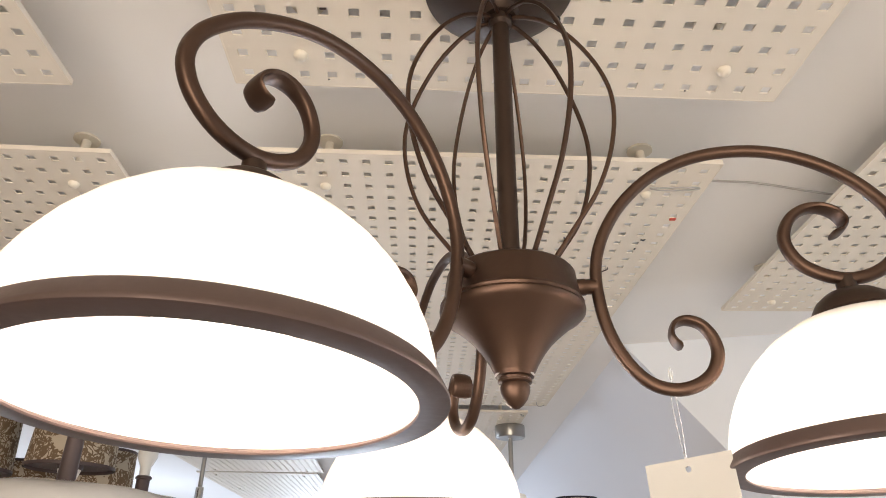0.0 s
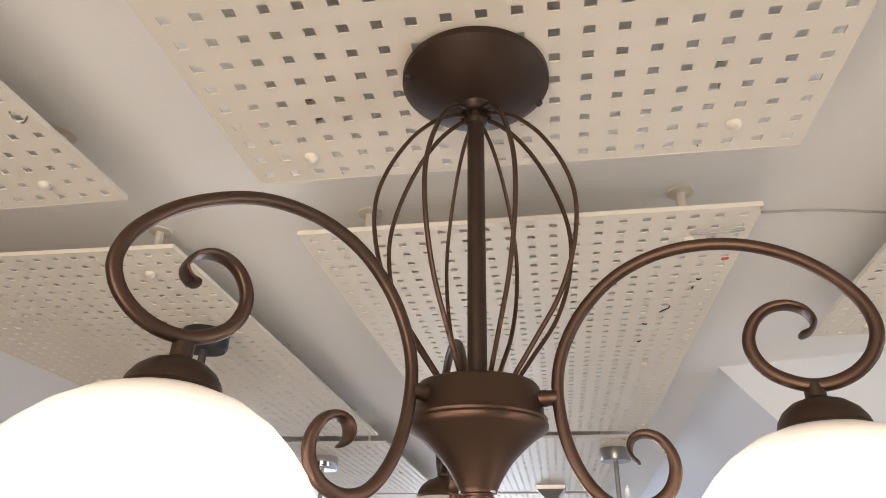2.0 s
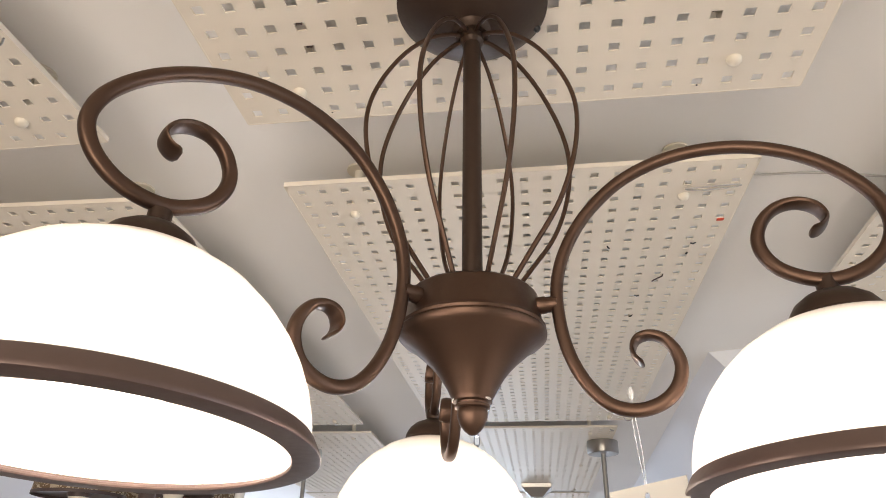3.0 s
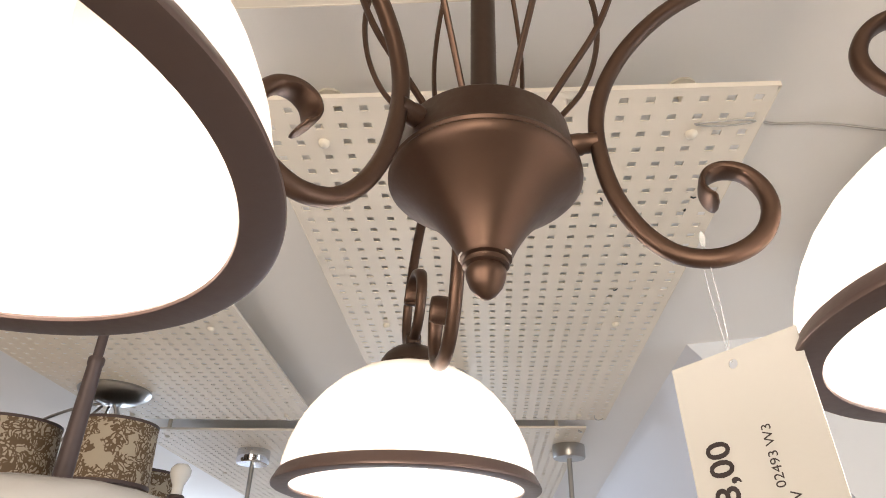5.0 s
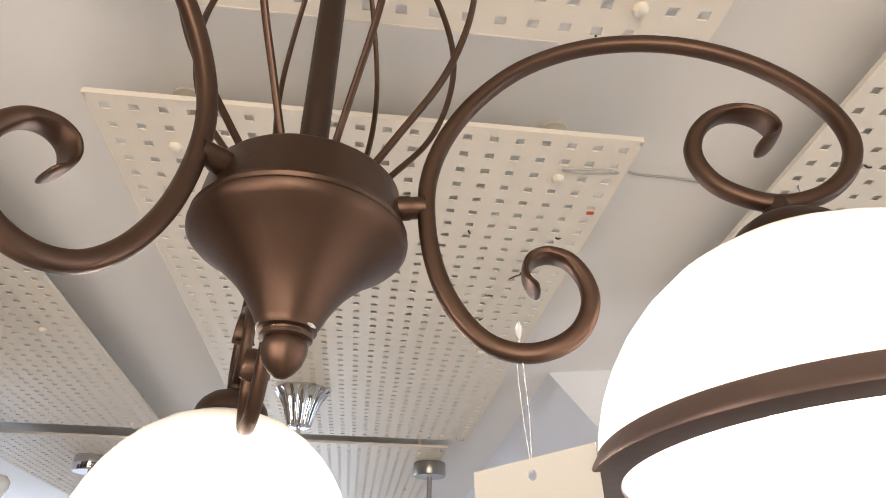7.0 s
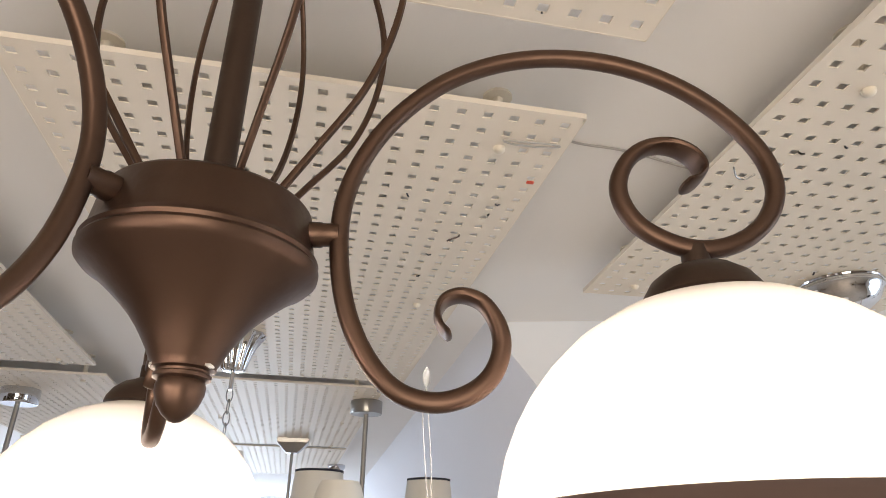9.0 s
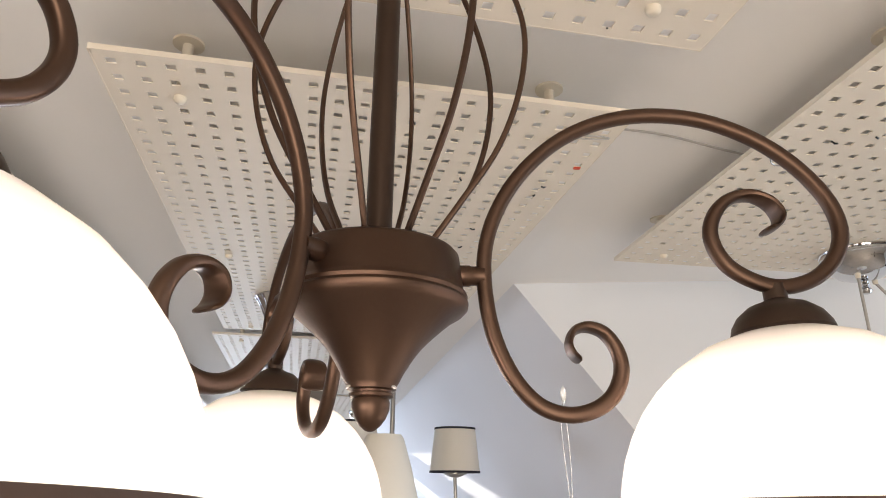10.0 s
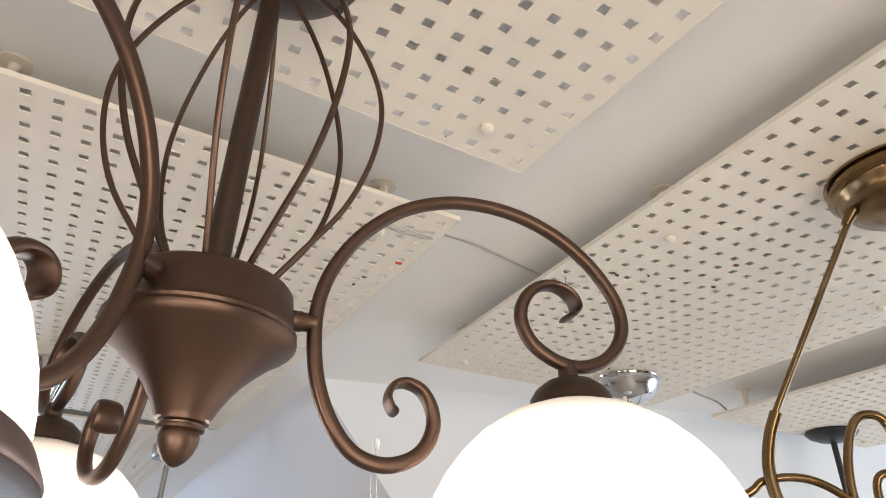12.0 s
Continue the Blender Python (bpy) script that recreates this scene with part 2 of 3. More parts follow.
structure("wall_dormer", slab([(KX, KY, CZ), (X1, KY - 0.75, CZ), (X1, KY - 0.75, 0), (KX + FALL * low + 0.3, KY - 0.3, 0), (KX + FALL * low, KY - 0.18, CZ - low)], (0.02, 0.08, 0)),
          WALL, "white wall beside the attic slope", "wall")


# ---- pegboards ----
PZ = 2.475
PITCH, HOLE = 0.0280, 0.0096


def pegboard(corner, degrees, label, nx=20, ny=44, edge=0.004, cap_rows=(2, 21, 42)):
    """A perforated sheet with folded edges; corner: its front left corner."""
    wide, long_ = nx * PITCH + edge, ny * PITCH + edge
    th = 0.0015

    def lines(n):
        out = [0.0]
        for i in range(n):
            c = edge / 2 + (i + 0.5) * PITCH
            out += [c - HOLE / 2, c + HOLE / 2]
        return out + [n * PITCH + edge]
    xs, ys = np.array(lines(nx)), np.array(lines(ny))
    verts, faces, back = [], [], []
    w, h = len(xs), len(ys)
    for z in (0.0, th):
        for y in ys:
            for x in xs:
                verts.append((x, y, z))
    top = w * h
    for j in range(h - 1):
        for i in range(w - 1):
            a, b, c, d = j * w + i, j * w + i + 1, (j + 1) * w + i + 1, (j + 1) * w + i
            if i % 2 and j % 2:
                faces += [(a, b, b + top, a + top), (b, c, c + top, b + top), (c, d, d + top, c + top), (d, a, a + top, d + top)]
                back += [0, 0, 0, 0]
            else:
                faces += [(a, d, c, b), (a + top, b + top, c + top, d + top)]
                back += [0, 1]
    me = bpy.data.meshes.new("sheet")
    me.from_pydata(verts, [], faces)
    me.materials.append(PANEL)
    # second slot: the unseen back, toned to deepen the holes
    me.materials.append(SHADEBACK)
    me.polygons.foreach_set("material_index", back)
    board = thing("pegboard", label, "pegboard", (corner[0], corner[1], PZ), "pegboards under the ceiling")
    board.rotation_euler = (0, 0, radians(degrees))
    sheet = new("sheet", me)
    sheet.parent = board
    for name, (x0, x1, y0, y1) in {"folded_edge": (-0.001, wide + 0.001, -0.0015, 0.0), "folded_edge.001": (-0.001, wide + 0.001, long_, long_ + 0.0015),
                                   "folded_edge.002": (-0.0015, 0.0, 0, long_), "folded_edge.003": (wide, wide + 0.0015, 0, long_)}.items():
        part("folded_edge", block(x0, x1, y0, y1, -0.0002, 0.0060), PANEL, board, smooth=False)
    for x0, x1 in ((0.0, 0.0016), (wide - 0.0016, wide)):
        part("corner_tab", slab([(x0, 0.0, 0.0), (x0, 0.006, 0.0), (x0, 0.004, 0.005), (x0, 0.0005, 0.007)], (x1 - x0, 0, 0)), PANELEDGE, board, smooth=False)
    for x in [edge / 2 + (c + 0.5) * PITCH for c in (2, nx - 3)]:
        for y in [edge / 2 + (r + 0.5) * PITCH for r in cap_rows]:
            post = part("standoff", lathe([(0.006, 0.0015), (0.006, CZ - PZ - 0.004), (0.017, CZ - PZ - 0.003), (0.017, CZ - PZ + 0.001)], 16), CAPM, board)
            post.location = (x, y, 0)
            cap = part("cap", lathe([(0.0, -0.0068), (0.0028, -0.0065), (0.0052, -0.0053), (0.0066, -0.0032), (0.0070, -0.0005), (0.0070, 0.001)], 18), CAPM, board, "cream plastic screw cap")
            cap.location = (x, y, 0)
    return board


pegboard((-0.1456, -0.6441), 2.2, "cream perforated metal board carrying the bronze chandelier")
pegboard((-0.2013, 0.7145), 1.9, "cream perforated metal board with a red paint dab")
pegboard((-0.946, 0.689), 3.3, "cream perforated metal board with a wire hook")
pegboard((-0.8885, -0.6586), 2.0, "cream perforated metal board close to its neighbour")
pegboard((0.532, -0.0227), -0.6, "cream perforated metal board carrying brass and chrome lamps", cap_rows=(3, 23, 42))
pegboard((1.297, -0.035), 0.0, "cream perforated metal board carrying a black lamp", cap_rows=(3, 23, 42))
pegboard((-0.2845, 2.030), 2.3, "cream perforated metal board near the attic slope")
pegboard((-1.023, 2.0385), 3.2, "cream perforated metal board carrying a chrome pendant")
pegboard((-0.335, 3.345), 2.3, "cream perforated metal board far down the shop")
pegboard((-1.130, 3.325), 3.2, "cream perforated metal board at the far end")

# ---- bronze chandelier ----
AX, AY = 0.0673, 0.4625
chandelier = thing("chandelier", "three-armed dark bronze chandelier with lit white opal dome shades", "chandelier", (AX, AY, -0.002))
CAP_R, CAP_D, RIM_Z = 0.0638, 0.0275, PZ - 0.0055
BALL = (CAP_R ** 2 + CAP_D ** 2) / (2 * CAP_D)


def cap_z(rr):
    return RIM_Z - (math.sqrt(BALL ** 2 - rr ** 2) - BALL + CAP_D)


canopy = part("canopy", lathe([(0.0, PZ + 0.0017), (CAP_R - 0.0006, PZ + 0.0017), (CAP_R, PZ + 0.0010), (CAP_R, RIM_Z + 0.0008)] + [(CAP_R * k / 12, cap_z(CAP_R * k / 12)) for k in range(12, 2, -1)]
                              + [(0.0145, RIM_Z - 0.0280), (0.0135, RIM_Z - 0.0335), (0.0, RIM_Z - 0.0340)], 72), DARKBRONZE, chandelier, "dark bronze ceiling cup")
for az in (206.4, 26.4):
    sc = part("screw", lathe([(0.0, 0.0036), (0.0022, 0.0032), (0.0032, 0.0018), (0.0034, -0.001)], 14), BLACK, canopy, "small dark screw")
    sc.matrix_local = pose(0, 0, 0, 0, 0, az) @ pose(0.0590, 0, cap_z(0.0590), 0, 140, 0)
part("rod", lathe([(0.0098, 2.438), (0.0098, 2.430), (0.0071, 2.427), (0.0071, 2.200)], 12), DARKBRONZE, chandelier)
for k in range(8):
    a = radians(27.5 + 45 * k)
    ra = [(0.010, 2.4345), (0.019, 2.4325), (0.036, 2.4225), (0.0555, 2.400), (0.0728, 2.366), (0.0805, 2.333), (0.0768, 2.296), (0.0640, 2.260), (0.0435, 2.229), (0.026, 2.204), (0.023, 2.200)]
    path = glide([(r * math.cos(a), r * math.sin(a), z) for r, z in ra], 6)
    part("wire", sweep(path, (-math.sin(a), math.cos(a), 0), 0.0017, 0.0017, 8), BRONZE, chandelier)
hub = part("hub", lathe([(0.0, 2.2025), (0.037, 2.2025), (0.0412, 2.2015), (0.0428, 2.1995), (0.0452, 2.1815), (0.0464, 2.1800), (0.0473, 2.1783), (0.0466, 2.1767), (0.0477, 2.1750), (0.0474, 2.1727), (0.0452, 2.1704),
                         (0.0400, 2.1672), (0.0345, 2.1625), (0.0290, 2.1575), (0.0242, 2.1525), (0.0204, 2.1475), (0.0175, 2.1430), (0.0152, 2.1390), (0.0134, 2.1352), (0.0122, 2.1333), (0.0122, 2.1318), (0.0100, 2.1312), (0.0098, 2.1303), (0.0108, 2.1297), (0.0108, 2.1283), (0.0092, 2.1275), (0.0, 2.1275)], 72), BRONZE, chandelier)
part("finial", lathe([(0.0086, 2.1277), (0.0094, 2.1255), (0.0092, 2.1225), (0.0076, 2.1180), (0.0050, 2.1145), (0.0022, 2.1123), (0.0, 2.1117)], 40), BRONZE, chandelier, "pointed bronze finial")

for a0, a1 in ((172, 214), (318, 346)):
    arc = [Vector((0.0122 * math.cos(radians(a)), 0.0122 * math.sin(radians(a)), 2.1326)) for a in range(a0, a1, 4)]
    part("worn_edge", sweep(arc, (0, 0, 1), lambda f: 0.0010 - 0.0006 * abs(2 * f - 1), 0.0005, 8), CHIP, hub, "bare bright metal chip on the neck")

ARM = [(0.1040, 2.1465), (0.1000, 2.1505), (0.0985, 2.1560), (0.1014, 2.1620), (0.1085, 2.1642), (0.1170, 2.1610), (0.1230, 2.1520), (0.1242, 2.1415), (0.1195, 2.1305), (0.1095, 2.1232), (0.0960, 2.1208),
       (0.0815, 2.1258), (0.0690, 2.1400), (0.0600, 2.1610), (0.0560, 2.1860), (0.0570, 2.2080), (0.0645, 2.2300), (0.0790, 2.2520), (0.1010, 2.2715), (0.1270, 2.2830), (0.1540, 2.2867), (0.1820, 2.2835),
       (0.2080, 2.2730), (0.2290, 2.2570), (0.2440, 2.2370), (0.2485, 2.2190), (0.2440, 2.2045), (0.2340, 2.1938), (0.2220, 2.1880), (0.2095, 2.1865), (0.1975, 2.1895), (0.1855, 2.1970), (0.1790, 2.2080), (0.1785, 2.2190),
       (0.1840, 2.2300), (0.1930, 2.2365), (0.2035, 2.2375), (0.2125, 2.2330), (0.2165, 2.2250), (0.2130, 2.2190), (0.2065, 2.2170)]


def ends(f, mid, tip):
    e = max(0.0, 1 - min(f, 1 - f) / 0.20)
    q = max(0.0, 1 - min(f, 1 - f) / 0.009)
    return (mid + (tip - mid) * e * e * (3 - 2 * e)) * math.sqrt(max(0.22, 1 - q * q))


def sagged(r, z, sag, reach, bow=0.0):
    """A point of the arm's plane, drawn out by reach and turned down about the peg by sag degrees."""
    a = radians(sag)
    r += bow * max(0.0, (r - 0.2085) / 0.04)
    r, z = reach * (r - 0.0505), z - 2.1905
    return 0.0505 + r * math.cos(a) + z * math.sin(a), 2.1905 + z * math.cos(a) - r * math.sin(a)


def chandelier_arm(az, sag, lift, lean, reach, bow=0.0):
    a = radians(az)
    u, v = Vector((math.cos(a), math.sin(a), 0)), Vector((-math.sin(a), math.cos(a), 0))
    path = glide([u * r + Vector((0, 0, z)) for r, z in [sagged(r, z, sag, reach, bow) for r, z in ARM]], 5)
    arm = part("arm", sweep(path, v, lambda f: ends(f, 0.0040, 0.0084), lambda f: ends(f, 0.0040, 0.0013), 14), BRONZE, chandelier, "scrolled bronze arm")
    stub = part("peg", lathe([(0.0, -0.003), (0.0056, -0.003), (0.0056, 0.0025), (0.0051, 0.0035), (0.0051, 0.0105), (0.0, 0.0105)], 20), BRONZE, arm)
    stub.matrix_local = Matrix.Translation(u * 0.0455 + Vector((0, 0, 2.1905))) @ (pose(0, 0, 0, 0, 0, az) @ pose(0, 0, 0, 0, 90, 0))
    hang = sagged(0.2085, 2.1845, sag, reach)
    c = u * hang[0]
    lift += hang[1] - 2.1845
    cx = (c.x, c.y, 0)
    outer = [(0.018, 2.1608), (0.026, 2.1588), (0.0395, 2.1535), (0.0545, 2.1435), (0.0648, 2.1333), (0.0728, 2.1228), (0.0788, 2.1120), (0.0832, 2.1010), (0.0858, 2.0905), (0.0868, 2.0830), (0.0864, 2.0790), (0.0858, 2.0768)]
    inner = [(r - 0.0013, z - 0.0006) for r, z in outer[::-1]]
    shade = part("shade", lathe(outer + inner, 72, None, cx), OPAL, chandelier, "lit white opal glass dome")
    shade.visible_shadow = False
    part("cap", lathe([(0.0, 2.1870), (0.0058, 2.1865), (0.0058, 2.1785), (0.0085, 2.1770), (0.0150, 2.1745), (0.0205, 2.1700), (0.0236, 2.1650), (0.0246, 2.1612), (0.0225, 2.1600), (0.0, 2.1600)], 40, None, cx), DARKBRONZE, shade, "dark bronze gallery cap")
    part("rim", lathe([(0.0868, 2.0812), (0.0878, 2.0812), (0.0885, 2.0803), (0.0912, 2.0752), (0.0918, 2.0738), (0.0916, 2.0728), (0.0905, 2.0724), (0.0800, 2.0725), (0.0795, 2.0733), (0.0800, 2.0743), (0.0838, 2.0750), (0.0865, 2.0775), (0.0869, 2.0790)], 88, None, cx), RIMBRONZE, shade, "bronze rim ring")
    # Socket foot widened to keep bulb light off the top of the dome.
    part("socket", lathe([(0.0, 2.1610), (0.0165, 2.1605), (0.0175, 2.1500), (0.0185, 2.1400), (0.0225, 2.1260), (0.0245, 2.1180), (0.0240, 2.1160), (0.0, 2.1160)], 28, None, cx), CAPM, shade, "white lamp socket, widened to shade the dome top")
    bm = lathe([(0.0, 2.0850), (0.012, 2.0865), (0.022, 2.0930), (0.0275, 2.1030), (0.0270, 2.1110), (0.0235, 2.1155), (0.0, 2.1165)], 32, None, cx)
    part("bulb", bm, BULB, shade, "lit round bulb").visible_shadow = False
    shade.matrix_local = Matrix.Translation(c + Vector((0, 0, 2.16 + lift))) @ Matrix.Rotation(radians(lean), 4, "X") @ Matrix.Translation(-c - Vector((0, 0, 2.16)))
    point_light("bulb_light", (AX + c.x, AY + c.y, 2.098 + lift), 1.28, (1.0, 0.86, 0.73), 0.022)


chandelier_arm(-9.4, 0.0, 0.001, -3.0, 0.985)
chandelier_arm(107.3, 3.4, 0.003, 0.5, 1.03)
chandelier_arm(228.3, -2.4, -0.0030, -3.6, 0.953, 0.005)

# ---- price tag ----
tag = thing("price_tag", "cream card price tag hanging on a clear nylon loop", "price tag", (0.1625, 0.4497, 2.0797))
tag.rotation_euler = (radians(0), radians(-3), math.atan2(-0.0399, 0.0365))
TW, TH = 0.0270, 0.088
bm = bmesh.new()
hole = [bm.verts.new((0.0019 * math.cos(2 * math.pi * i / 16), 0, -0.0060 + 0.0019 * math.sin(2 * math.pi * i / 16))) for i in range(16)]
rimv = []
for i in range(16):
    c, d = math.cos(2 * math.pi * i / 16), math.sin(2 * math.pi * i / 16)
    k = min(0.006 / max(abs(c), 1e-6), 0.006 / max(abs(d), 1e-6))
    rimv.append(bm.verts.new((k * c, 0, -0.006 + k * d)))
for i in range(16):
    j = (i + 1) % 16
    bm.faces.new((hole[i], hole[j], rimv[j], rimv[i]))
for x0, x1, z0, z1 in ((-TW, -0.006, -0.012, 0.0), (0.006, TW, -0.012, 0.0), (-TW, TW, -TH, -0.012)):
    bm.faces.new([bm.verts.new(p) for p in ((x0, 0, z0), (x1, 0, z0), (x1, 0, z1), (x0, 0, z1))])
bmesh.ops.remove_doubles(bm, verts=bm.verts, dist=1e-6)
got = bmesh.ops.extrude_face_region(bm, geom=bm.faces[:])
bmesh.ops.translate(bm, verts=[v for v in got["geom"] if isinstance(v, bmesh.types.BMVert)], vec=(0, 0.0005, 0))
card = part("card", bm, CARD, tag, "cream printed card", smooth=False)


def lettering(name, words, size, place, parent, wide=1.0, bold=0.0):
    cu = bpy.data.curves.new(name, "FONT")
    cu.body, cu.size, cu.extrude, cu.resolution_u, cu.offset = words, size, 0.00004, 3, bold
    tmp = bpy.data.objects.new(name, cu)
    me = bpy.data.meshes.new_from_object(tmp)
    bpy.data.objects.remove(tmp)
    me.materials.append(INK)
    end = max(v.co.x for v in me.vertices) * wide
    ob = new(name, me)
    ob.parent = parent
    ob.matrix_local = Matrix.Translation((place[0], place[1], place[2] - end)) @ pose(0, 0, 0, 90, 0, 0) @ pose(0, 0, 0, 0, 0, 90) @ Matrix.Diagonal((wide, 1, 1, 1))
    return ob


lettering("print", "8,00", 0.0140, (-0.0098, -0.0002, -0.0329), card, 0.96, 0.00025)
lettering("print", "02493 W3", 0.0052, (0.0078, -0.0002, -0.0313), card)
lettering("print", "RW", 0.0057, (0.0122, -0.0002, -0.0548), card)
bm = tube(glide([(0.160, 0.4475, 2.1270), (0.1609, 0.4472, 2.115), (0.1628, 0.4498, 2.095), (0.1630, 0.4508, 2.0750)], 6), 0.0002, 6)
tube(glide([(0.160, 0.4475, 2.1270), (0.1594, 0.4508, 2.115), (0.1610, 0.4520, 2.095), (0.1630, 0.4515, 2.0750)], 6), 0.0002, 6, bm)
lathe([(0.0, 0.0045), (0.0009, 0.0030), (0.0015, 0.001), (0.0013, -0.002), (0.0006, -0.0035), (0.0, -0.0036)], 12, bm, (0.160, 0.4475, 2.1285))
loop = part("nylon_loop", bm, NYLON, tag, "clear nylon loop with a bead")
loop.matrix_parent_inverse = (Matrix.Translation(tag.location) @ tag.rotation_euler.to_matrix().to_4x4()).inverted()

# ---- cables and hooks on the boards ----
def hook(x, y, turn, size, label, metal=None):
    ob = thing("wire_hook", label, "hook", (x, y, PZ), "wire hooks in the boards")
    ob.rotation_euler = (0, 0, radians(turn))
    pts = glide([(0, 0, 0.004), (0, 0, -0.003), (size * 0.45, size * 0.25, -0.007), (size * 0.95, size * 0.15, -0.008), (size * 1.2, -size * 0.35, -0.005)], 5)
    part("wire", tube(pts, 0.0010, 8), metal or STEEL, ob)
    return ob


hook(0.288, 1.030, 150, 0.016, "small bent dark wire hook in a perforated board", DARKROD)
hook(0.290, 1.928, 40, 0.020, "bent wire hook at a board corner")
hook(0.262, 2.078, -80, 0.020, "bent wire hook near the board gap")
hook(0.565, 0.790, 20, 0.022, "bright bent wire hook by a board edge")
hook(-0.525, 1.915, 60, 0.018, "bent wire hook near a board end")
hook(-0.378, 0.430, 30, 0.014, "small wire hook at a board edge")
red = tagged(link_mesh("paint_dab", block(0.3395, 0.3485, 0.8660, 0.8720, PZ - 0.0012, PZ + 0.001, 0.0005), HOLEWEAR, None, "", False), "small red paint dab on the cream board", "paint mark")
red2 = tagged(link_mesh("paint_dab", block(0.735, 0.743, 0.6435, 0.6495, PZ - 0.0008, PZ + 0.001, 0.0004), DARKRED, None, "", False), "small dark red dab in a board hole", "paint mark")
bm = tube(glide([(0.287, 0.783, PZ - 0.003), (0.305, 0.779, PZ - 0.005), (0.336, 0.779, PZ - 0.004), (0.352, 0.783, PZ - 0.003), (0.336, 0.786, PZ - 0.004), (0.305, 0.787, PZ - 0.004), (0.289, 0.785, PZ - 0.003)], 6), 0.0010, 6)
tie = tagged(link_mesh("cable_loop", bm, WIREM), "flat loop of grey cable on the cream board", "cable")
bm = tube(glide([(0.370, 0.800, PZ + 0.03), (0.405, 0.870, CZ - 0.004), (0.480, 0.878, CZ - 0.003), (0.583, 0.901, CZ - 0.004), (0.66, 0.915, CZ - 0.004)], 8), 0.0017, 8)
tagged(link_mesh("ceiling_cable", bm, WIREM), "thin grey cable along the white ceiling", "cable")
bm = tube(glide([(1.085, 1.13, PZ + 0.004), (1.16, 1.145, PZ + 0.030), (1.228, 1.161, PZ + 0.030), (1.297, 1.174, PZ + 0.026), (1.385, 1.205, PZ + 0.004)], 8), 0.0022, 8)
tagged(link_mesh("loose_cable", bm, WIREM), "loose grey cable between two boards", "cable")


plug_spots = ((0.319, 0.931), (0.314, 0.961), (0.256, 1.106), (0.202, 0.928), (0.253, 1.194), (0.660, 0.727), (0.763, 0.707), (0.620, 0.747), (0.869, 1.058))
for k, (x, y) in enumerate(plug_spots):
    a = 0.4 + 1.3 * k
    bm = tube([(x - 0.004 * math.cos(a), y - 0.003 * math.sin(a), PZ - 0.0012), (x, y, PZ - 0.002), (x + 0.004 * math.cos(a), y + 0.003 * math.sin(a), PZ + 0.0005)], 0.0011, 6)
    tagged(link_mesh("hole_bit", bm, BLACK), "small dark bit in a board hole", "wire end", "wire ends in the boards")


# Small dark blocks, each along one edge of a board hole.
for x, y in ((-0.089, 0.468), (-0.089, 0.496), (0.273, 0.480), (0.273, 0.508), (0.299, 0.536)):
    plug = link_mesh("hole_bit", block(x - 0.0030, x + 0.0030, y - 0.0044, y - 0.0026, PZ + 0.0002, PZ + 0.0026, 0.0004), DARKROD, None, "", False)
    tagged(plug, "small dark bit in a board hole", "wire end", "wire ends in the boards")
for x, y in ((-0.097, 0.585), (0.272, 0.598)):
    tagged(link_mesh("speck", lathe([(0.0, -0.0006), (0.0009, -0.0004), (0.0011, 0.0005)], 8, None, (x, y, PZ)), BLACK), "tiny dark speck on the cream board", "paint mark")


# ---- brass chandelier ----
brass = thing("brass_chandelier", "antique brass chandelier with thin splayed rods", "chandelier", (0.703, 0.430, 0))
part("canopy", lathe([(0.0, PZ - 0.0003), (0.0735, PZ - 0.0003), (0.0745, PZ - 0.0015), (0.0740, PZ - 0.0035), (0.0690, PZ - 0.0045), (0.0685, PZ - 0.0085), (0.0725, PZ - 0.0100), (0.0730, PZ - 0.0150),
                         (0.0700, PZ - 0.0175), (0.0670, PZ - 0.0180), (0.0655, PZ - 0.0200), (0.0640, PZ - 0.0260), (0.0580, PZ - 0.0340), (0.0470, PZ - 0.0410), (0.0300, PZ - 0.0465), (0.0, PZ - 0.0490)], 72, None, (0.023, -0.012, 0)), BRASS, brass, "stepped antique brass canopy")
RING = (0.6786, 0.5055, 2.183)
